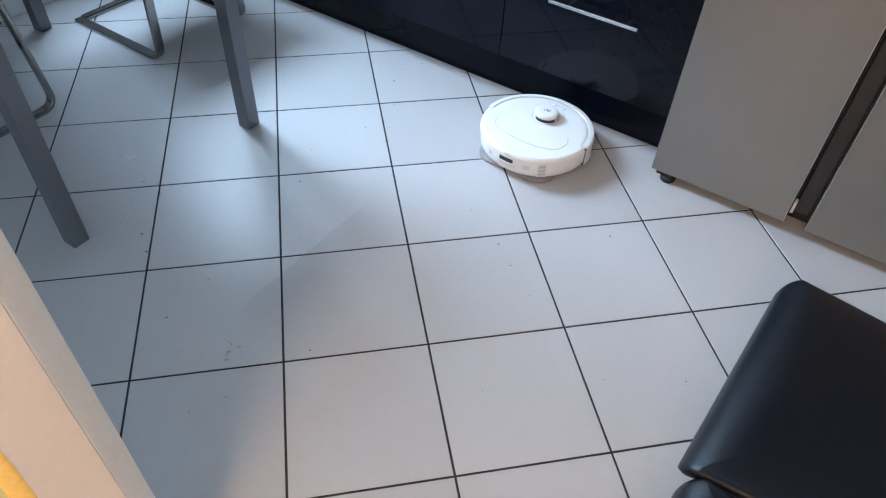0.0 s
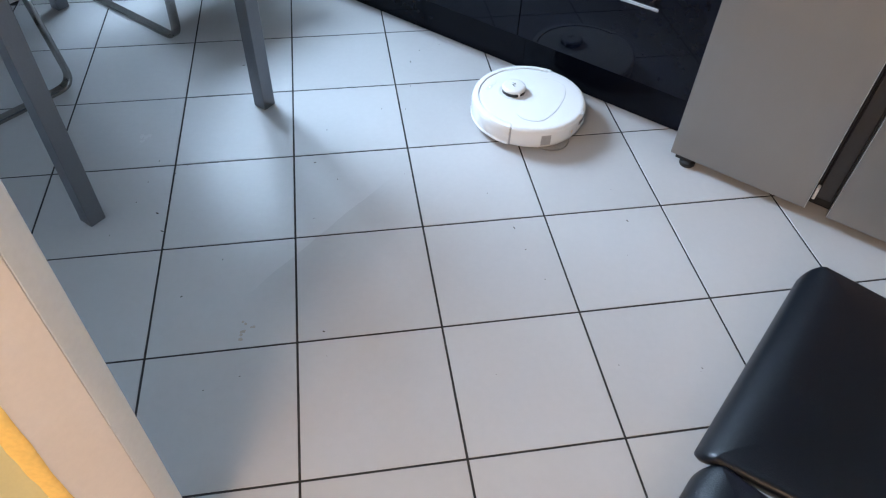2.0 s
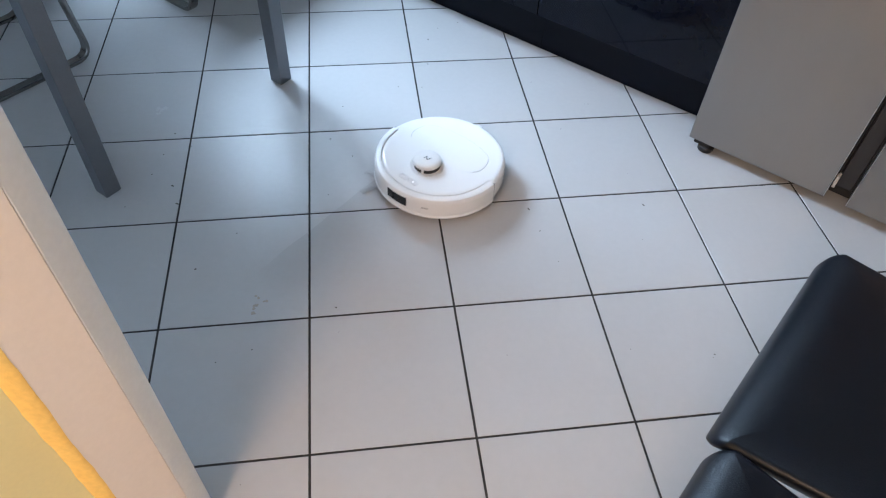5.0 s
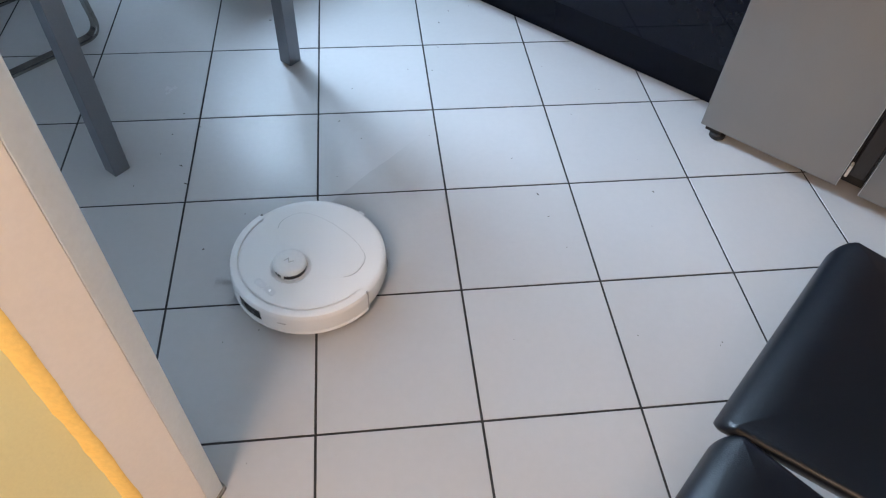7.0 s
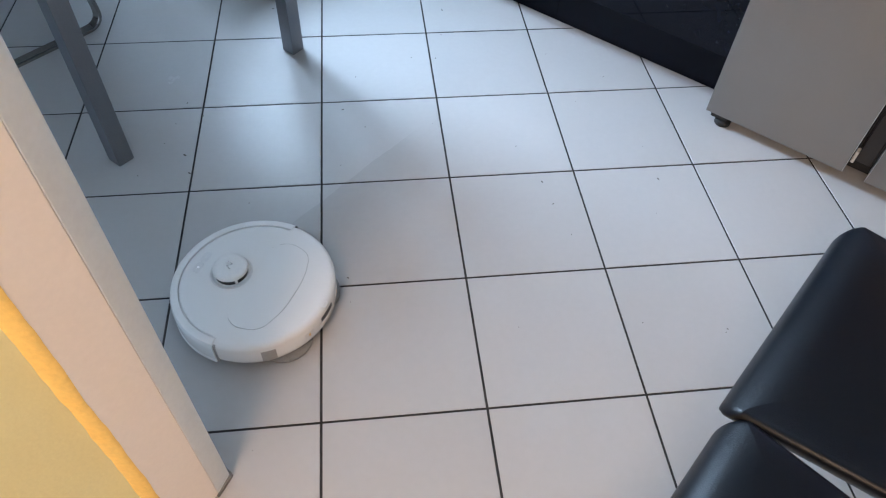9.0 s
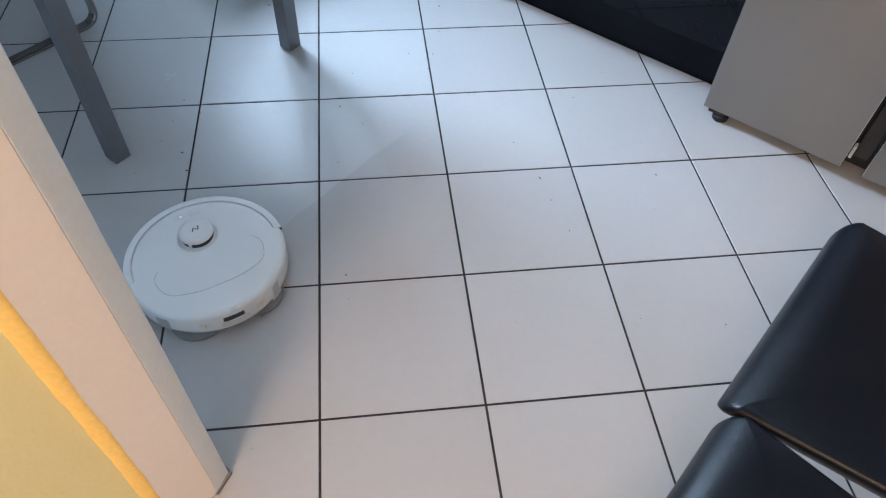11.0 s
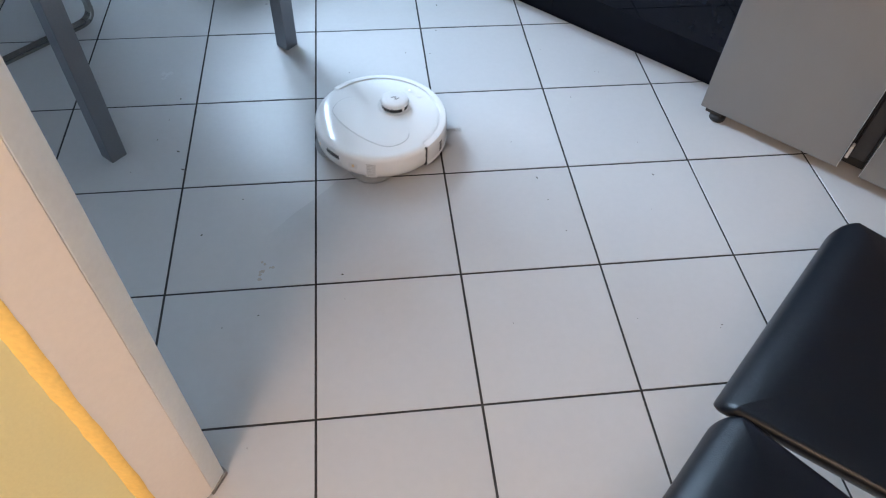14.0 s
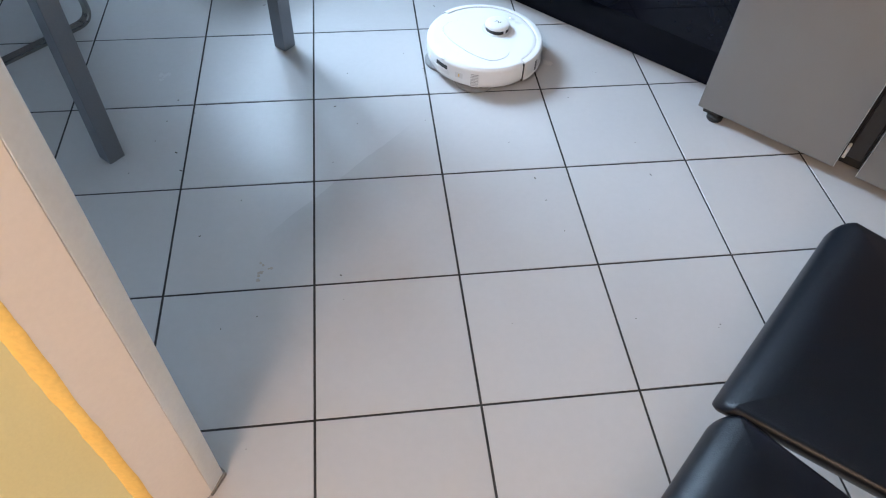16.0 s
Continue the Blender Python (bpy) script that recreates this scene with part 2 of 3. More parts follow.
def rounded(pts, radius, steps=6):
    """A closed outline with rounded corners."""
    n = len(pts)
    out = []
    for i in range(n):
        a, b, c = (Vector((*pts[(i + k) % n], 0)) for k in (-1, 0, 1))
        d0, d1 = (a - b).normalized(), (c - b).normalized()
        r = min(radius, (a - b).length * 0.45, (c - b).length * 0.45)
        p, q = b + d0 * r, b + d1 * r
        for k in range(steps + 1):
            t = k / steps
            v = p * (1 - t) ** 2 + b * 2 * t * (1 - t) + q * t * t
            out.append((v.x, v.y))
    return out


# ---- room ----
S0, S1, W0, W1, HIGH = WALL_S, 2.2, -2.9, 1.90, 2.45
STUB_A, STUB_B, STUB_END = 0.085, 0.180, -0.44
floor = structure("floor", box((S0 - 0.3, W0 - 0.3, -0.08), (S1 + 0.3, W1 + 0.3, -0.0014)), GROUT, "dark grout bed under pale square floor tiles", "floor")
structure("ceiling", box((S0 - 0.3, W0 - 0.3, HIGH), (S1 + 0.3, W1 + 0.3, HIGH + 0.1)), CEILING, "plain off-white ceiling", "ceiling")


def wall_with_opening():
    bm = bmesh.new()
    box((S0 - 0.24, W0, -0.05), (S0, WIN_A, HIGH), bm=bm)
    box((S0 - 0.24, WIN_B, -0.05), (S0, SLIT_A, HIGH), bm=bm)
    box((S0 - 0.24, SLIT_B, -0.05), (S0, W1, HIGH), bm=bm)
    box((S0 - 0.24, SLIT_A, -0.05), (S0, SLIT_B, WIN_LOW - 0.05), bm=bm)
    box((S0 - 0.24, SLIT_A, SLIT_TOP), (S0, SLIT_B, HIGH), bm=bm)
    box((S0 - 0.24, WIN_A, -0.05), (S0, WIN_B, WIN_LOW - 0.05), bm=bm)
    box((S0 - 0.24, WIN_A, WIN_TOP), (S0, WIN_B, HIGH), bm=bm)
    return bm


structure("wall_window", wall_with_opening(), WALL_PAINT, "white painted wall with a wide window", "wall")
structure("wall_kitchen", box((S0 - 0.24, W1, -0.05), (S1 + 0.24, W1 + 0.2, HIGH)), WALL_PAINT, "white painted wall behind the kitchen units", "wall")
structure("wall_side", box((S1, W0, -0.05), (S1 + 0.2, W1, HIGH)), CREAM, "cream painted wall", "wall")
structure("wall_rear", box((S0 - 0.24, W0 - 0.2, -0.05), (S1 + 0.2, W0, HIGH)), CREAM, "cream painted wall", "wall")
structure("wall_stub", box((STUB_A, W0, -0.05), (STUB_B - 0.006, STUB_END - 0.02, HIGH), 0.004), WALL_PAINT, "white partition wall beside the opening", "wall")
structure("wall_hall", box((STUB_B - 0.0055, W0, -0.05), (STUB_B, STUB_END - 0.03, HIGH), 0.001), YELLOW, "yellow rough-painted face of the partition wall", "wall")
# unseen wall, added to bounce window light onto the floor by the partition
structure("wall_dining", box((S0, -1.42, -0.05), (STUB_A, -1.30, HIGH)), WALL_PAINT, "unseen white wall added to bounce light into the dining corner", "wall")
structure("baseboard", box((S0, -1.30, 0.0), (S0 + 0.012, W1 - 0.66, 0.07), 0.003), TRIM_EDGE, "white skirting board along the wall", "baseboard")


def casing():
    """The cream casing that covers the partition's end."""
    ob = tagged(thing("trim", ROOM, "cream painted casing on the partition's end", "trim"), kind="structure")
    part("casing_board", box((STUB_B - 0.002, -0.540, 0.004), (0.195, -0.4555, HIGH), 0.0018), TRIM, ob)
    bm = bmesh.new()
    outline = rounded([(STUB_A - 0.012, -0.460), (STUB_A - 0.012, -0.4195), (0.1825, -0.4195), (0.1942, -0.4540), (0.1942, -0.4553), (STUB_B, -0.460)], 0.003, 3)
    extrude(outline, 0.006, HIGH, bm=bm)
    part("edge_strip", bm, TRIM_EDGE, ob, "pale grey painted edge strip")
    part("sealant_joint", extrude(rounded([(STUB_A - 0.01, -0.46), (STUB_A - 0.01, -0.416), (0.186, -0.415), (0.1985, -0.460)], 0.004, 3), 0.0, 0.009), FOOT_GREY, ob, "dark grey strip at the foot")
    # a ragged bead of orange paint between casing and wall
    bm = bmesh.new()
    left, mid, right = [], [], []
    for k in range(261):
        z = 0.01 + k * 0.0098
        wob = 0.0022 * noise.noise((z * 9, 0.3, 0)) + 0.0012 * noise.noise((z * 31, 2.3, 0))
        wob2 = 0.0035 * noise.noise((z * 7, 5.3, 0)) + 0.002 * noise.noise((z * 27, 8.1, 0))
        right.append(bm.verts.new((0.1953, -0.5350 + wob, z)))
        mid.append(bm.verts.new((0.1957, -0.5405 + wob * 0.7, z)))
        left.append(bm.verts.new((0.1797, -0.556 + wob2, z)))
    for a, b, c, d, e, f in zip(right, mid, left, right[1:], mid[1:], left[1:]):
        bm.faces.new((a, b, e, d))
        bm.faces.new((b, c, f, e))
    part("paint_bead", bm, ORANGE, ob, "ragged orange paint edge", 60)
    return ob


casing()


def window():
    ob = tagged(thing("window_1", ROOM, "white-framed two-pane window in the wall", "window"), kind="structure")
    s = S0 - 0.12
    mid = 1.15
    f = 0.07
    for lo, hi in (((WIN_A, WIN_LOW - 0.05), (WIN_A + f, WIN_TOP)), ((WIN_B - f, WIN_LOW - 0.05), (WIN_B, WIN_TOP)), ((mid - 0.05, WIN_LOW - 0.05 + f), (mid + 0.05, WIN_TOP - f)),
                   ((WIN_A + f, WIN_LOW - 0.05), (WIN_B - f, WIN_LOW - 0.05 + f)), ((WIN_A + f, WIN_TOP - f), (WIN_B - f, WIN_TOP))):
        part("window_frame", box((s - 0.035, lo[0], lo[1]), (s + 0.035, hi[0], hi[1]), 0.004), WINDOW_FRAME, ob)
    for a, b in ((WIN_A + f, mid - 0.05), (mid + 0.05, WIN_B - f)):
        p = part("pane", box((s - 0.004, a, WIN_LOW - 0.05 + f), (s + 0.004, b, WIN_TOP - f)), GLASS, ob)
        p.visible_shadow = False


window()


def narrow_window():
    ob = tagged(thing("window_2", ROOM, "narrow fixed light beside the wide window", "window"), kind="structure")
    s = S0 - 0.12
    for a, b in ((SLIT_A, SLIT_A + 0.008), (SLIT_B - 0.008, SLIT_B)):
        part("window_frame", box((s - 0.03, a, WIN_LOW - 0.05), (s + 0.03, b, SLIT_TOP), 0.002), WINDOW_FRAME, ob)
    p = part("pane", box((s - 0.004, SLIT_A + 0.008, WIN_LOW - 0.05), (s + 0.004, SLIT_B - 0.008, SLIT_TOP)), GLASS, ob)
    p.visible_shadow = False


narrow_window()


# fixture out of view, added as the source of the hall's warm light
def unseen_ceiling_lamp():
    ob = thing("unseen_ceiling_lamp", ROOM @ pose(0.84, -2.0, HIGH), "unseen ceiling lamp, assumed source of the hall's warm light", "lamp")
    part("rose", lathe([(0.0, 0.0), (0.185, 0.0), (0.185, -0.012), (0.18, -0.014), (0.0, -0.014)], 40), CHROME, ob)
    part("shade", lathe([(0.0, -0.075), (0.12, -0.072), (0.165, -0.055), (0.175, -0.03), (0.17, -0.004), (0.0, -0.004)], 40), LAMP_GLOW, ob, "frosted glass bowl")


unseen_ceiling_lamp()


# ---- kitchen units ----
FRONT = 1.230


def base_unit(a, b, handle):
    m = ROOM @ pose((a + b) / 2, FRONT, 0)
    h = (b - a) / 2
    ob = thing("base_cabinet", m, "high-gloss black kitchen base cabinet standing on the tiles", "cabinet", "kitchen base cabinets")
    part("body", box((-h + 0.001, 0.022, 0.151), (h - 0.001, 0.64, 0.87)), BLACK_MATT, ob)
    part("plinth", box((-h, 0.061, 0.0005), (h, 0.077, 0.150)), BLACK_KICK, ob, "recessed glossy black plinth")
    for z0, z1 in ((0.1508, 0.530), (0.533, 0.866)):
        d = part("drawer_front", box((-h + 0.0015, 0.0, z0), (h - 0.0015, 0.02, z1), 0.0004), BLACK_GLOSS, ob)
        if handle:
            x0, x1, z = handle[0] - (a + b) / 2, handle[1] - (a + b) / 2, z1 - 0.132
            part("handle", sweep([(x0, -0.034, z), (x1, -0.034, z)], 0.012, 0.012, round_n=14), STEEL, d, "round brushed steel bar handle")
            for x in (x0 + 0.060, x1 - 0.033):
                part("handle_post", sweep([(x, -0.034, z), (x, 0.001, z)], 0.008, 0.008, round_n=10), STEEL, d)
    return ob


base_unit(-0.195, 0.396, (-0.033, 0.243))
base_unit(-0.795, -0.196, (-0.634, -0.358))
base_unit(-1.395, -0.796, (-1.234, -0.958))
base_unit(WALL_S + 0.005, -1.396, (-1.796, -1.52))
top = thing("worktop", ROOM @ pose(0, 0, 0), "dark kitchen worktop lying on the base cabinets", "worktop")
part("slab", box((WALL_S + 0.003, FRONT - 0.02, 0.871), (0.398, W1 - 0.002, 0.909), 0.004), WORKTOP, top)


def fridge():
    ob = thing("refrigerator", ROOM @ pose(0.406, 1.14, 0), "grey metal side-by-side refrigerator on black feet", "refrigerator")
    part("body", box((0.004, 0.075, 0.036), (0.886, 0.70, 1.76), 0.004), FRIDGE_DARK, ob, "dark grey cabinet")
    for x0, x1, edge in ((0.0, 0.391, 1), (0.448, 0.89, -1)):
        d = part("door", box((x0, 0.0, 0.031), (x1, 0.058, 1.78), 0.0025, 2), FRIDGE, ob, "brushed grey metal door")
        e = x1 if edge > 0 else x0
        part("edge_strip", box((min(e, e - edge * 0.002), -0.0012, 0.033), (max(e, e - edge * 0.002), 0.010, 1.778), 0.0005, 1), FRIDGE_EDGE, d, "bright metal edge")
        g = x1 + 0.0005 if edge > 0 else x0 - 0.0005
        part("gasket", box((min(g, g + edge * 0.004), 0.030, 0.06), (max(g, g + edge * 0.004), 0.056, 1.77)), BLACK_MATT, d, "black rubber seal")
    part("handle_recess", box((0.400, 0.040, 0.050), (0.444, 0.074, 1.76), 0.004), FRIDGE_DARK, ob, "dark grip recess")
    part("hinge_cover", box((0.3935, 0.012, 0.060), (0.402, 0.034, 0.098), 0.002), PALE_GREY, ob, "pale grey hinge cover")
    part("kick_plate", box((0.03, 0.066, 0.010), (0.86, 0.080, 0.06)), BLACK_MATT, ob)
    for x in (0.052, 0.83):
        f = part("foot", lathe([(0.0, 0.0), (0.021, 0.0), (0.023, 0.003), (0.023, 0.014), (0.018, 0.018), (0.011, 0.019), (0.011, 0.06), (0, 0.06)], 20, centre=(x, 0.020)), BLACK_MATT, ob, "black plastic foot")
        part("bracket", box((x - 0.036, 0.004, 0.018), (x + 0.012, 0.10, 0.0305), 0.003), BLACK_MATT, f)


fridge()


# ---- dining table and chairs ----
def table():
    ob = thing("dining_table", ROOM @ pose(-0.676, -0.060, 0, 0, 0, 2.0), "grey metal dining table with square legs", "table")
    x0, y1, t = -1.075, 0.683, 0.046
    # unseen overhang, widened so the top shades more of the floor
    part("tabletop", box((x0 - 0.155, -0.05, 0.722), (0.05, y1 + 0.05, 0.75), 0.003), GLASS_TOP, ob)
    for lo, hi in (((x0 + t, 0.006), (-t, 0.03)), ((x0 + t, y1 - 0.03), (-t, y1 - 0.006)), ((x0 + 0.006, t), (x0 + 0.03, y1 - t)), ((-0.03, t), (-0.006, y1 - t))):
        part("rail", box((*lo, 0.68), (*hi, 0.7215), 0.002), GREY_METAL, ob)
    for x in (x0, -t):
        for y in (0.0, y1 - t):
            part("leg", box((x, y, 0.0), (x + t, y + t, 0.7215), 0.003), GREY_METAL, ob, "grey square metal leg")


table()


def cushion(lo, hi, r=0.028, crown=0.008, taper=0.0, plan=0.05, steps=8, roll=0.0):
    """A padded block: rounded in plan, rolled over at the edges, slightly domed and creased on top. It narrows by taper towards -x."""
    bm = bmesh.new()
    cx, cy = (lo[0] + hi[0]) / 2, (lo[1] + hi[1]) / 2
    hx, hy, thick = (hi[0] - lo[0]) / 2, (hi[1] - lo[1]) / 2, hi[2] - lo[2]

    def ring(inset, z, shrink=1.0, rise=0.0):
        a, b, rad = hx - inset, hy - inset, max(plan - inset, 0.006)
        out = []
        for qx, qy, start in ((1, 1, 0), (-1, 1, 90), (-1, -1, 180), (1, -1, 270)):
            for k in range(steps + 1):
                t = radians(start + 90 * k / steps)
                x, y = (qx * (a - rad) + rad * math.cos(t)) * shrink, (qy * (b - rad) + rad * math.sin(t)) * shrink
                y *= 1 - taper * (hx - x) / (2 * hx)
                f = rise * (1 - (x / hx) ** 2) * (1 - (y / hy) ** 2)
                crease = 0.0011 * noise.noise((x * 17 + cx * 9, y * 17, z * 5)) + 0.00015 * noise.noise((x * 60, y * 60, 3.1))
                out.append(bm.verts.new((cx + x, cy + y, z + f + crease)))
        return out

    rz = min(r, thick * 0.6)
    tuck = 0.014 if roll else 0.0      # the sides of a seat slant in towards its base
    rows = [ring(r * 0.7 + tuck, lo[2]), ring(r * 0.2 + tuck * 0.8, lo[2] + thick * 0.12), ring(tuck * 0.3, lo[2] + thick * 0.5)]
    for k in range(1, 8):
        t = radians(90 * k / 7)
        rows.append(ring(r * (1 - math.cos(t)), hi[2] - rz + rz * math.sin(t), 1.0, crown * k / 7))
    for f in (0.98, 0.95, 0.91, 0.87, 0.82, 0.76, 0.68, 0.56, 0.38, 0.18):
        rows.append(ring(r, hi[2], f, crown))
    n = len(rows[0])
    for p, q in zip(rows, rows[1:]):
        for i in range(n):
            bm.faces.new((p[i], p[(i + 1) % n], q[(i + 1) % n], q[i]))
    bm.faces.new(rows[-1])
    bm.faces.new(rows[0])
    for v in bm.verts if roll else ():
        u = max(0.0, min(1.0, (v.co.x - hi[0] + roll) / roll))      # the front edge rolls down
        v.co.z -= 0.95 * roll * (1 - math.sqrt(1 - 0.92 * u * u))
    return bm


def cantilever_chair(m, label):
    """Front at +x. Flat chrome bar runs along the floor, up at the front and back under the seat."""
    ob = thing("cantilever_chair", m, label, "chair", "cantilever chairs")
    for y in (-0.195, 0.195):
        run = bend([(-0.285, y, 0.007), (0.185, y, 0.007), (0.150, y * 0.80, 0.441), (-0.20, y * 0.70, 0.441), (-0.26, y * 0.70, 0.86)], 0.055, 7)
        part("side_frame", sweep(run, 0.034, 0.013, side=(0, 1, 0)), CHROME, ob, "flat chrome side bar")
    part("floor_bar", sweep([(-0.279, -0.178, 0.007), (-0.279, 0.178, 0.007)], 0.034, 0.013, side=(1, 0, 0)), CHROME, ob, "flat chrome floor bar")
    for x, y in ((0.19, 0.195), (0.19, -0.195)):
        part("glide", lathe([(0, 0), (0.008, 0), (0.008, 0.002), (0, 0.002)], 12, centre=(x - 0.08, y)), BLACK_MATT, ob, "black plastic glide")
    part("seat", cushion((-0.215, -0.2265, 0.449), (0.228, 0.2265, 0.490), 0.011, 0.007, 0.21, 0.028, roll=0.070), LEATHER, ob, "padded black leather seat", 70)
    bm = cushion((-0.20, -0.215, -0.026), (0.20, 0.215, 0.026), 0.024, 0.004)
    bmesh.ops.transform(bm, matrix=pose(-0.232, 0, 0.73, 0, 83, 0), verts=bm.verts[:])
    part("backrest", bm, LEATHER, ob, "padded black leather backrest", 70)
    return ob


cantilever_chair(ROOM @ pose(-1.415, 0.875, 0, 0, 0, 0), "black leather cantilever chair on a flat chrome frame by the table")
cantilever_chair(ROOM @ pose(-1.468, 0.11, 0, 0, 0, 90), "black leather cantilever chair on a flat chrome frame under the table")
cantilever_chair(ROOM @ pose(1.053, 0.194, 0, 0, 0, 177.4), "black leather chair standing beside another one")
cantilever_chair(ROOM @ pose(1.046, -0.247, 0, 0, 0, 177.6), "black leather chair standing close to its neighbour")


# ---- robot vacuum ----
def arc_patch(a0, a1, z0, z1, r0, r1, steps=6):
    """A thin plate that follows the round side wall between two angles."""
    return lathe([(r0, z0), (r1, z0), (r1, z1), (r0, z1)], steps, a0, a1, closed=True)


def robot_vacuum():
    ob = thing("robot_vacuum", pose(0, 0, 0), "glossy white round robot vacuum cleaner driving on the tiles", "robot vacuum")
    R = 0.1735
    part("body", lathe([(0.0, 0.012), (0.155, 0.012), (0.166, 0.016), (R - 0.002, 0.026), (R, 0.034), (R, 0.070), (R - 0.0015, 0.0745), (R - 0.005, 0.0780), (R - 0.012, 0.0797), (0.1575, 0.0797), (0.1570, 0.0765), (0.1525, 0.0765), (0.1515, 0.0797), (0.0, 0.0800)], 96), WHITE_SHELL, ob)
    prof = [(0.1568, 0.074), (0.1568, 0.0806), (0.1580, 0.0818), (0.1680, 0.0816), (0.1730, 0.0795), (0.1757, 0.0735), (0.1765, 0.066), (0.1765, 0.036), (0.1755, 0.028), (0.1775, 0.0255), (0.178, 0.022), (0.176, 0.019), (0.166, 0.0135), (0.160, 0.016), (0.1705, 0.030), (0.1705, 0.070)]
    bumper = part("bumper", lathe(prof, 64, -92, 92, closed=True), WHITE_SHELL, ob, "white front bumper")
    for a in (-93.2, 93.2):
        part("bumper_gap", arc_patch(a - 0.9, a + 0.9, 0.02, 0.0775, 0.165, 0.1742, 2), DARK_PLASTIC if a < 0 else GREY_PLASTIC, ob, "dark gap beside the bumper")
    # top plate: wide over the rear, inside the bumper at the front
    bm = bmesh.new()
    rings = []
    N = 120
    for f, z in ((0.0, 0.0826), (0.35, 0.0824), (0.7, 0.0819), (0.93, 0.08125), (0.985, 0.0809), (1.0, 0.0799)):
        ring = []
        for k in range(N):
            a = 2 * math.pi * k / N - math.pi
            t = min(1, max(0, (abs(math.degrees(a)) - 90) / 5))
            ring.append(bm.verts.new((f * (0.1535 + 0.0125 * t) * math.cos(a), f * (0.1535 + 0.0125 * t) * math.sin(a), z)) if f else None)
        rings.append(ring)
    hub = bm.verts.new((0, 0, 0.0826))
    for k in range(N):
        bm.faces.new((hub, rings[1][k], rings[1][(k + 1) % N]))
        for p, q in zip(rings[1:], rings[2:]):
            bm.faces.new((p[k], q[k], q[(k + 1) % N], p[(k + 1) % N]))
    part("top_plate", bm, WHITE_TOP, ob, "glossy white top plate")
    # lid of the dust box, seen as a fine raised edge
    outline = rounded([(0.016, -0.088), (-0.020, -0.122), (-0.078, -0.110), (-0.099, -0.045), (-0.099, 0.045), (-0.078, 0.110), (-0.020, 0.122), (0.016, 0.088)], 0.05, 7)
    bm = bmesh.new()
    rows = []
    for f, up in ((1.0, 0.0), (0.992, 1.0), (0.6, 1.0)):
        row = []
        for x, y in outline:
            px, py = -0.045 + (x + 0.045) * f, y * f
            r = math.hypot(px, py) / 0.166
            lift = 0.0011 * min(1, max(0, (0.018 - px) / 0.035)) * up
            row.append(bm.verts.new((px, py, 0.0825 - 0.0014 * r * r + lift - (0.0004 if up == 0 else 0.0))))
        rows.append(row)
    n = len(outline)
    for p, q in zip(rows, rows[1:]):
        for i in range(n):
            bm.faces.new((p[i], p[(i + 1) % n], q[(i + 1) % n], q[i]))
    bm.faces.new(rows[-1])
    part("dust_lid", bm, WHITE_TOP, ob, "white hinged lid", 12)
    seam = [(x, y, 0.08262 - 0.0014 * (math.hypot(x, y) / 0.166) ** 2) for x, y in outline if x < -0.002]
    k = max(range(len(seam) - 1), key=lambda i: (Vector(seam[i + 1]) - Vector(seam[i])).length)
    if (Vector(seam[k + 1]) - Vector(seam[k])).length > 0.08:
        seam = seam[k + 1:] + seam[:k + 1]
    # grey bead along the lid edge stands in for the groove's shade
    part("lid_seam", sweep(seam, 0.0012, 0.0012, round_n=6), SEAM, ob, "fine grey line for the shade in the lid's seam")
    # laser tower
    cx = 0.054
    ring = part("tower_ring", lathe([(0.046, 0.0818), (0.0455, 0.0832), (0.0425, 0.0834), (0.039, 0.0822), (0.037, 0.0815)], 48, centre=(cx, 0)), PALE_GREY, ob, "pale grey ring")
    tower = part("laser_tower", lathe([(0.0, 0.0975), (0.031, 0.0975), (0.0358, 0.0965), (0.0370, 0.0945), (0.0374, 0.0912), (0.0366, 0.0902), (0.0, 0.0902)], 48, centre=(cx, 0)), TOWER_GREY, ob, "pale grey laser tower cap")
    tower.location.z = 0.004
    bmesh_up = lathe([(0.0, 0.1014), (0.027, 0.1012), (0.0330, 0.1001), (0.0360, 0.0975), (0.0366, 0.0935)], 48, centre=(cx, 0))
    part("cap", bmesh_up, TOWER_GREY, tower)
    part("scan_window", lathe([(0.0352, 0.0770), (0.0352, 0.0905)], 48, centre=(cx, 0)), DARK_PLASTIC, tower, "black scanning slot")
    for a in (20, 140, 262):
        part("tower_post", box((-0.0015, -0.003, 0.0775), (0.0015, 0.003, 0.0920)), WHITE_SHELL, tower).matrix_basis = Matrix.Translation((cx, 0, 0)) @ pose(0, 0, 0, 0, 0, a) @ pose(0.0357, 0, 0)
    for x0, y0, x1, y1 in ((0.008, -0.008, -0.004, -0.006), (-0.004, -0.006, 0.005, 0.003), (0.005, 0.003, -0.006, 0.008)):
        d = Vector((x1 - x0, y1 - y0, 0))
        part("emblem_bar", box((0, -0.0011, 0.0), (d.length, 0.0011, 0.0003)), MIRROR_INK, tower, "silver printed stroke").matrix_basis = pose(cx + x0, y0, 0.1013, 0, 0, math.degrees(math.atan2(d.y, d.x)))
    # buttons
    for y0, y1, sgn in ((-0.030, -0.0006, -1), (0.0006, 0.030, 1)):
        o = rounded([(0.119, y0), (0.136, y0), (0.136, y1), (0.119, y1)], 0.008, 4)
        b = part("button", extrude(o, 0.0805, 0.0820, 0.0004), BUTTON, ob, "off-white touch button")
        part("button_light", lathe([(0.0, 0.0823), (0.0022, 0.0823), (0.0024, 0.0818)], 12, centre=(0.1275, (y0 + y1) / 2)), material("button_icon", (0.9, 0.9, 0.9), 0.4, glow=((0.9, 0.95, 1.0), 0.8)) if sgn > 0 else WHITE_SHELL, b)
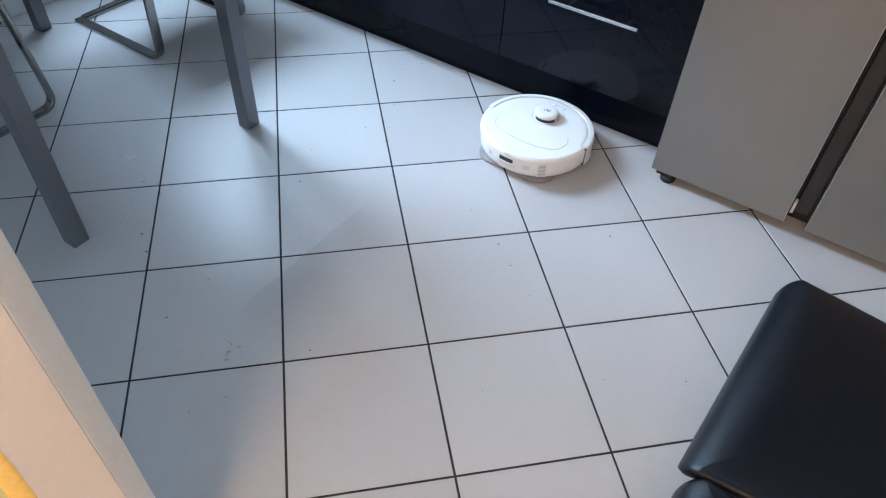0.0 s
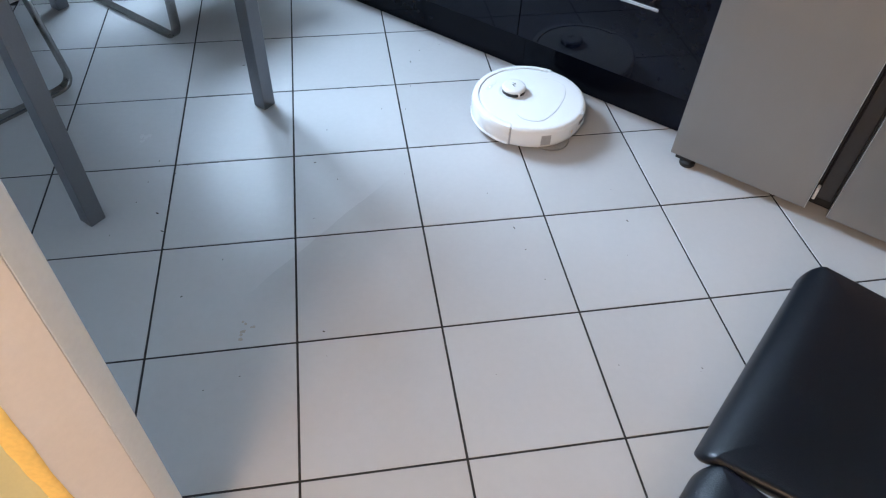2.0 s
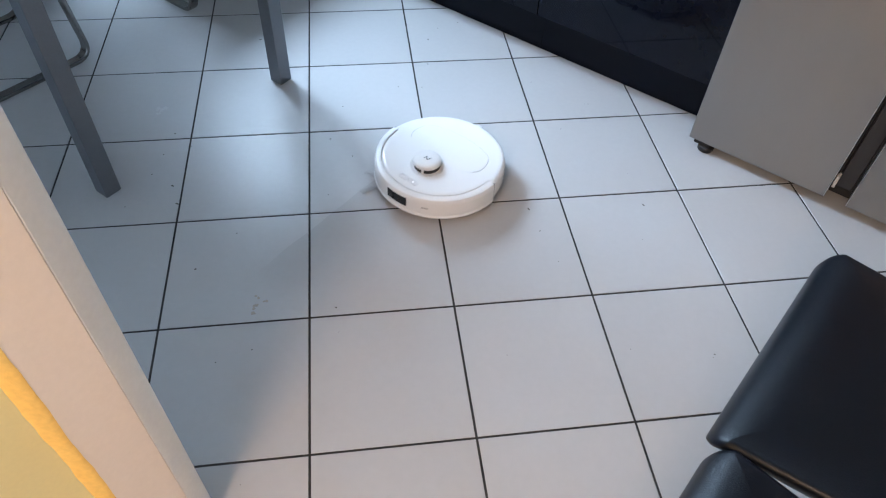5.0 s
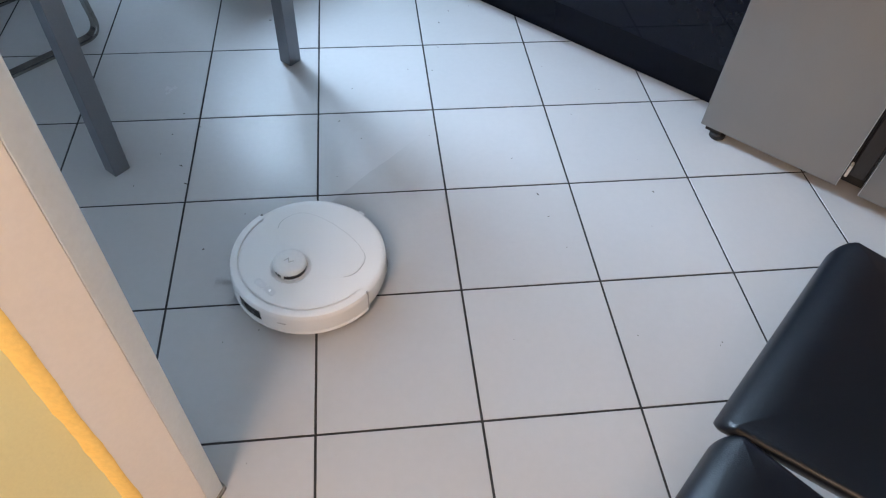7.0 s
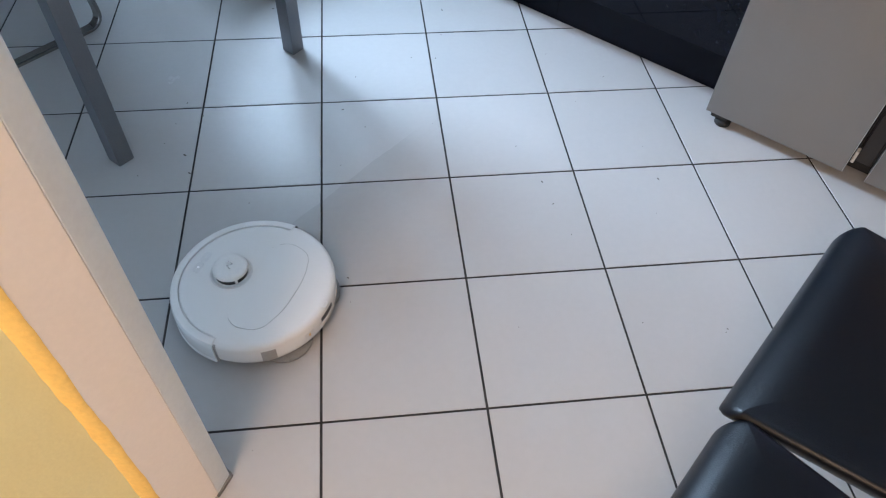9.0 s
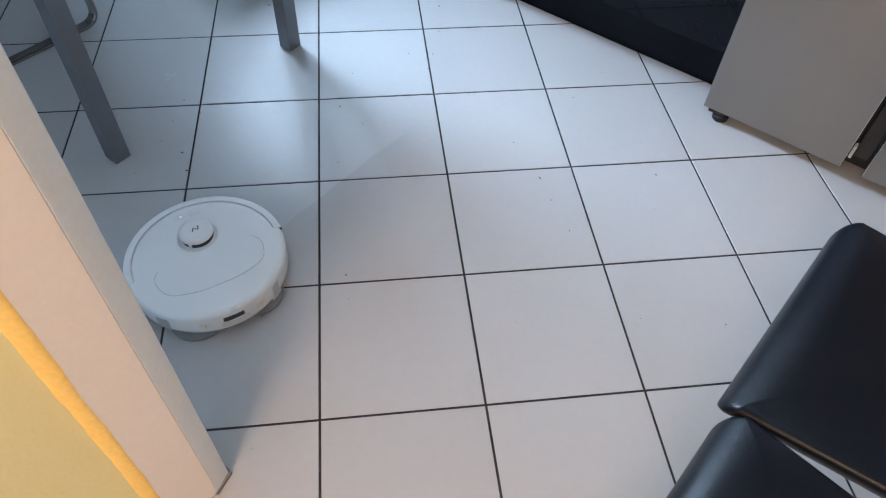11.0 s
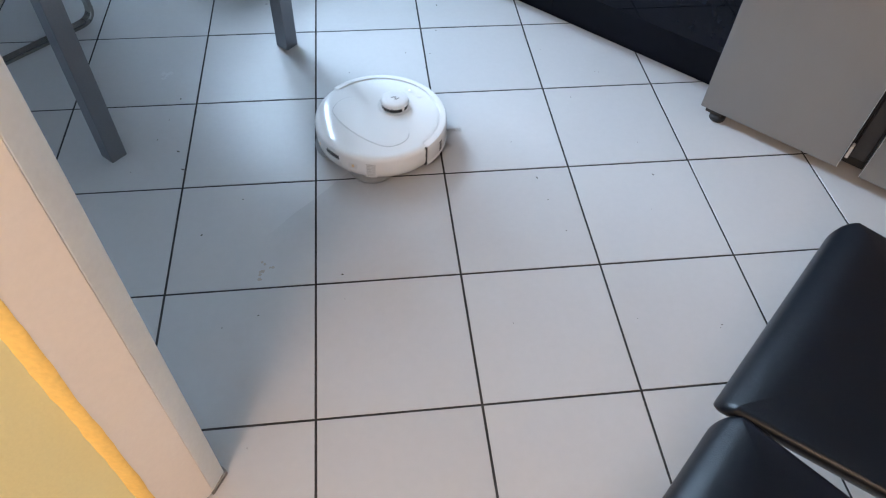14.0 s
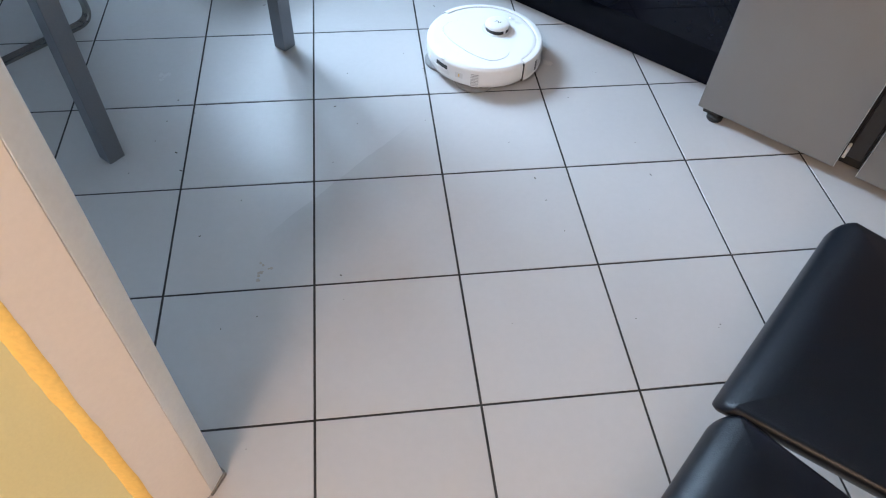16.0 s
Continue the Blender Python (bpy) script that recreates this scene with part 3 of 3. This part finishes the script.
    # sensors, ports and vents on the side wall
    cam_w = part("front_window", arc_patch(-10, 10.5, 0.040, 0.068, 0.172, 0.1772, 10), LENS, bumper, "black glossy sensor window")
    for a in (-5, 4):
        part("lens_eye", lathe([(0, 0), (0.0045, 0.0), (0.005, 0.0012), (0, 0.0012)], 16), DARK_PLASTIC, cam_w).matrix_basis = pose(0.1768 * math.cos(radians(a)), 0.1768 * math.sin(radians(a)), 0.053, 0, 90, 0) if a == 0 else pose(0, 0, 0, 0, 0, a) @ pose(0.1766, 0, 0.053, 0, 90, 0)
    part("side_light", arc_patch(-18, -12, 0.040, 0.066, 0.172, 0.1769, 4), PALE_GREY, bumper)
    part("printed_bar", arc_patch(24, 30, 0.050, 0.0535, 0.172, 0.1767, 4), GREY_PLASTIC, bumper, "small grey print")
    part("wall_sensor", arc_patch(-75.5, -71.5, 0.030, 0.062, 0.172, 0.1769, 3), DARK_PLASTIC, bumper, "dark wall sensor slot")
    part("side_pad", arc_patch(124, 134, 0.028, 0.062, 0.168, 0.1740, 5), GREY_PLASTIC, ob, "grey side grille")
    part("port_ledge", arc_patch(170, 190, 0.036, 0.046, 0.170, 0.1752, 8), PALE_GREY, ob)
    part("dust_port", arc_patch(172, 187, 0.050, 0.063, 0.168, 0.1741, 7), DARK_PLASTIC, ob, "dark dust port")
    for a0, a1 in ((155.5, 163.5), (-163.5, -155.5)):
        c = part("contact_plate", arc_patch(a0, a1, 0.040, 0.057, 0.168, 0.1741, 4), PALE_GREY, ob, "pale grey plate with a brass contact")
        part("contact", arc_patch((a0 + a1) / 2 - 0.7, (a0 + a1) / 2 + 0.8, 0.044, 0.053, 0.170, 0.1745, 2), COPPER, c, "brass contact")
    vent = part("vent_panel", arc_patch(-148.5, -139, 0.020, 0.066, 0.168, 0.17355, 5), WHITE_SHELL, ob)
    for k in range(8):
        z = 0.0235 + k * 0.0053
        part("vent_slit", arc_patch(-147.5, -140, z, z + 0.0024, 0.169, 0.1740, 4), GREY_PLASTIC, vent, "grey vent slit")
    part("rear_button", arc_patch(178, 183, 0.0745, 0.0785, 0.166, 0.1738, 3), PALE_GREY, ob)
    # underside: mop pads, wheels, castor
    for y in (-0.066, 0.066):
        part("mop_pad", lathe([(0.0, 0.0), (0.056, 0.0), (0.060, 0.002), (0.0605, 0.007), (0.056, 0.011), (0.03, 0.014), (0.0, 0.014)], 40, centre=(-0.100, y)), MOP, ob, "grey mop pad")
    for y in (-0.105, 0.105):
        bm = lathe([(0.0, -0.013), (0.026, -0.013), (0.031, -0.010), (0.031, 0.010), (0.026, 0.013), (0.0, 0.013)], 24)
        bmesh.ops.transform(bm, matrix=pose(0.02, y, 0.031, 90, 0, 0), verts=bm.verts[:])
        part("wheel", bm, BLACK_MATT, ob, "black rubber wheel")
    bm = lathe([(0.0, -0.010), (0.010, -0.010), (0.013, -0.006), (0.013, 0.006), (0.010, 0.010), (0.0, 0.010)], 18)
    bmesh.ops.transform(bm, matrix=pose(0.125, 0, 0.013, 90, 0, 0), verts=bm.verts[:])
    part("castor", bm, DARK_PLASTIC, ob)
    # spinning side brush
    brush = part("side_brush", lathe([(0.0, 0.004), (0.012, 0.004), (0.013, 0.009), (0.0, 0.012)], 16), GREY_PLASTIC, ob, "grey side brush")
    brush.matrix_basis = pose(0.118, -0.092, 0.0)
    for a in (0, 72, 144, 216, 288):
        bm = bmesh.new()
        rnd = random.Random(a)
        for k in range(7):
            d = (k - 3) * 2.4 + rnd.uniform(-1, 1)
            e = Vector((0.074 * math.cos(radians(d)), 0.074 * math.sin(radians(d)), 0.0022))
            sweep([(0.008, 0, 0.006), (0.045 * math.cos(radians(d * 0.8)), 0.045 * math.sin(radians(d * 0.8)), 0.0042), e], 0.0007, 0.0007, round_n=3, bm=bm)
        part("bristle_tuft", bm, GREY_PLASTIC, brush).matrix_basis = pose(0, 0, 0, 0, 0, a)
    return ob, brush


robot, side_brush = robot_vacuum()


# ---- small marks on the floor ----
def specks():
    bm = bmesh.new()
    rnd = random.Random(4)
    spots = [(-0.40, 0.60), (-0.42, 0.52), (-0.36, 0.47), (-0.47, 0.40), (-0.30, 0.66), (-0.34, 0.40), (-0.38, 0.69), (-0.33, 0.63), (0.06, 0.63), (0.12, 0.55), (0.33, 0.79), (0.35, 0.86), (0.40, 1.13), (0.44, 1.20),
             (0.61, 0.11), (0.89, -0.20), (-0.13, -0.38), (-0.18, 0.28), (-0.27, 0.17), (0.70, 0.86), (0.74, 0.62), (-0.2, -0.1), (0.05, 0.40), (0.10, 0.78), (0.31, 0.55), (0.18, 0.33)]
    for k in range(46):
        s = spots[k] if k < len(spots) else (rnd.uniform(-0.55, 0.9), rnd.uniform(-0.4, 1.3))
        r = rnd.uniform(0.0012, 0.0030) * (1.2 if k < 8 else 1.0)
        bmesh.ops.create_icosphere(bm, subdivisions=1, radius=1, matrix=Matrix.Translation((*s, 0.0007)) @ pose(0, 0, 0, 0, 0, rnd.uniform(0, 180)) @ Matrix.Diagonal((r * rnd.uniform(0.6, 2.0), r * 0.7, 0.0008, 1)))
    ob = new("crumbs", finish("crumbs", bm, DIRT))
    tagged(ob, "scattered dark crumbs and specks on the tiles", "crumbs", kind="stuff")


specks()


def smear(x, y, seed, size, mat=None):
    bm = bmesh.new()
    rnd = random.Random(seed)
    for k in range(9):
        cx, cy, r = x + rnd.gauss(0, size), y + rnd.gauss(0, size * 1.3), rnd.uniform(0.25, 0.55) * size
        n = 11
        ring = [bm.verts.new((cx + r * rnd.uniform(0.6, 1.3) * math.cos(2 * math.pi * i / n), cy + r * rnd.uniform(0.6, 1.3) * math.sin(2 * math.pi * i / n), 0.0003 + k * 0.00004)) for i in range(n)]
        bm.faces.new(ring)
    tagged(new("dried_smear", finish("dried_smear", bm, mat or SMEAR)), "small dried smear on a floor tile", "stain", kind="stuff")


smear(-0.118, 0.052, 3, 0.010)
smear(-0.440, 0.800, 7, 0.014, material("pale_haze", (0.46, 0.455, 0.455), 0.6, vary=0.6, scale=70, tint=(0.435, 0.43, 0.43), fine=0.05))


def wet_streak():
    """A damp trail left by the mop pads: a clear film, sharp along one border and drying out towards the others."""
    m = bpy.data.materials.new("damp_film")
    m.use_nodes = True
    nt = m.node_tree
    nt.nodes.remove(nt.nodes["Principled BSDF"])
    clear, co, sep, mix = (nt.nodes.new(k) for k in ("ShaderNodeBsdfTransparent", "ShaderNodeTexCoord", "ShaderNodeSeparateXYZ", "ShaderNodeMix"))
    mix.data_type = "RGBA"
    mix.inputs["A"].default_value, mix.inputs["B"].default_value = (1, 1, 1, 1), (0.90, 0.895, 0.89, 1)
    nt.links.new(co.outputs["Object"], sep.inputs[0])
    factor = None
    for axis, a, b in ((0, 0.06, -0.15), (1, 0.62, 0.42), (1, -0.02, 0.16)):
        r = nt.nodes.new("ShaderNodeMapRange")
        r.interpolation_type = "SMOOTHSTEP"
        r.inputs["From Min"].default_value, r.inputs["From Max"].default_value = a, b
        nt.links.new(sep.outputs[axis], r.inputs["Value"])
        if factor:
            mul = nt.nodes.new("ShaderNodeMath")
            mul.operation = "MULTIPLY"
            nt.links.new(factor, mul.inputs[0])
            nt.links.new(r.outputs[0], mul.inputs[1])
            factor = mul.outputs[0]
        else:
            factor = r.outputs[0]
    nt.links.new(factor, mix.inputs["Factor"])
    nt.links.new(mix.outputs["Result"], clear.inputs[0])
    nt.links.new(clear.outputs[0], nt.nodes["Material Output"].inputs[0])
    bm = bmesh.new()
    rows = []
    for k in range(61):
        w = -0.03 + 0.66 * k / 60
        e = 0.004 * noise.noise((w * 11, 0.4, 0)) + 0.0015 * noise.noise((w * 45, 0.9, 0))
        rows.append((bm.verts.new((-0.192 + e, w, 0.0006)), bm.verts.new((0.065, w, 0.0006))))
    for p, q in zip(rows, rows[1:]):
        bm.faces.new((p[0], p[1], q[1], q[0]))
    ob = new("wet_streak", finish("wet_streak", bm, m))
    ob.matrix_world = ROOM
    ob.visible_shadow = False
    tagged(ob, "faint damp mop trail across the tiles", "water", kind="stuff")


wet_streak()


# ---- floor tiles ----
PITCH, JOINT = 1 / 3, 0.0052


def clipped(poly, nx, ny, d):
    """The part of a convex outline with nx*x + ny*y <= d."""
    out = []
    for i, p in enumerate(poly):
        q = poly[(i + 1) % len(poly)]
        a, b = nx * p[0] + ny * p[1] - d, nx * q[0] + ny * q[1] - d
        if a <= 0:
            out.append(p)
        if a * b < 0:
            t = a / (a - b)
            out.append((p[0] + t * (q[0] - p[0]), p[1] + t * (q[1] - p[1])))
    return out


def tile_mesh(outline):
    """A slab with a soft worn edge: 2 rings and a top."""
    bm = bmesh.new()
    n = len(outline)
    cx, cy = sum(p[0] for p in outline) / n, sum(p[1] for p in outline) / n
    rows = []
    for inset, z in ((0.0, -0.006), (0.0, -0.0007), (0.0007, 0.0)):
        row = []
        for x, y in outline:
            d = math.hypot(x - cx, y - cy) or 1
            row.append(bm.verts.new((x - (x - cx) / d * inset * 1.4, y - (y - cy) / d * inset * 1.4, z)))
        rows.append(row)
    for p, q in zip(rows, rows[1:]):
        for i in range(n):
            bm.faces.new((p[i], p[(i + 1) % n], q[(i + 1) % n], q[i]))
    bm.faces.new(rows[-1])
    return finish("floor_tile", bm, TILE, 15)


def floor_tiles():
    h = (PITCH - JOINT) / 2
    square = [(-h, -h), (h, -h), (h, h), (-h, h)]
    whole = tile_mesh(square)
    rnd = random.Random(8)
    q = math.sqrt(0.5)
    limits = ((q, -q, S1 - 0.004), (-q, q, -S0 - 0.004), (q, q, W1 - 0.004), (-q, -q, -W0 - 0.004))
    inv = floor.matrix_world.inverted()
    for i in range(-14, 14):
        for j in range(-14, 14):
            x, y = (i + 0.5) * PITCH, (j + 0.5) * PITCH
            s, w = (x - y) * q, (x + y) * q
            if not (S0 - 0.24 < s < S1 + 0.24 and W0 - 0.24 < w < W1 + 0.24):
                continue
            poly = [(x + a, y + b) for a, b in square]
            for nx, ny, d in limits:
                poly = clipped(poly, nx, ny, d) if poly else poly
            if len(poly) < 3:
                continue
            cut = len(poly) != 4 or any(abs(abs(a - x) - h) > 1e-6 or abs(abs(b - y) - h) > 1e-6 for a, b in poly)
            area_ = abs(sum(a[0] * b[1] - a[1] * b[0] for a, b in zip(poly, poly[1:] + poly[:1]))) / 2
            if area_ < 0.0008:
                continue
            me = tile_mesh([(a - x, b - y) for a, b in poly]) if cut else whole
            ob = new("tile", me)
            ob.parent = floor
            ob.matrix_basis = inv @ pose(x, y, rnd.uniform(-0.0003, 0.0002), rnd.uniform(-0.03, 0.03), rnd.uniform(-0.03, 0.03), 0 if cut else rnd.choice((0, 90, 180, 270)))


floor_tiles()


# ---- what moves ----
DRIVE = [
    (0.0, 0.785, 0.705, 44), (0.3, 0.795, 0.707, 58), (0.6, 0.799, 0.713, 88), (0.9, 0.796, 0.714, 114), (1.2, 0.793, 0.717, 135), (1.5, 0.780, 0.723, 142),
    (1.8, 0.749, 0.747, 143), (2.1, 0.713, 0.780, 147), (2.4, 0.703, 0.787, 163), (2.7, 0.701, 0.790, 186), (3.0, 0.699, 0.788, 212), (3.2, 0.692, 0.781, 218), (3.5, 0.665, 0.756, 223),
    (3.8, 0.614, 0.711, 224), (4.0, 0.573, 0.668, 224), (4.2, 0.531, 0.621, 224), (4.9, 0.375, 0.462, 223), (5.6, 0.230, 0.316, 223), (6.3, 0.100, 0.184, 223), (6.5, 0.064, 0.150, 223), (6.7, 0.031, 0.116, 224), (6.9, 0.002, 0.084, 224),
    (7.1, -0.022, 0.055, 224), (7.3, -0.043, 0.031, 224), (7.5, -0.063, 0.010, 225), (7.7, -0.083, -0.011, 224), (7.9, -0.100, -0.030, 216), (8.1, -0.110, -0.038, 200), (8.3, -0.111, -0.039, 183),
    (8.5, -0.110, -0.039, 165), (8.7, -0.115, -0.037, 152), (8.9, -0.127, -0.032, 152), (9.0, -0.136, -0.028, 153), (9.2, -0.152, -0.019, 154),
    (9.7, -0.198, 0.010, 153), (10.2, -0.230, 0.035, 151), (10.6, -0.239, 0.046, 142), (11.0, -0.240, 0.050, 114), (11.3, -0.239, 0.051, 90), (11.5, -0.238, 0.052, 73), (11.7, -0.236, 0.057, 60), (12.0, -0.216, 0.077, 52), (12.2, -0.190, 0.106, 50),
    (12.4, -0.154, 0.144, 49), (12.6, -0.113, 0.185, 48), (12.8, -0.073, 0.229, 47), (13.0, -0.031, 0.273, 46), (13.2, 0.010, 0.316, 45), (13.4, 0.053, 0.357, 44), (13.6, 0.095, 0.399, 44), (13.8, 0.136, 0.441, 43),
    (14.0, 0.178, 0.484, 42), (14.2, 0.219, 0.525, 42), (14.4, 0.261, 0.568, 41), (14.6, 0.302, 0.612, 40), (14.8, 0.340, 0.648, 40), (15.0, 0.375, 0.682, 39), (15.2, 0.408, 0.718, 38), (15.4, 0.441, 0.754, 37),
    (15.6, 0.471, 0.786, 36), (15.8, 0.496, 0.811, 36), (16.0, 0.517, 0.830, 36),
]


def motions():
    walk(robot, [(t, pose(x, y, 0, 0, 0, a)) for t, x, y, a in DRIVE])
    walk(side_brush, [(k * 0.1, pose(0.118, -0.092, 0, 0, 0, -81 * k)) for k in range(161)])


motions()
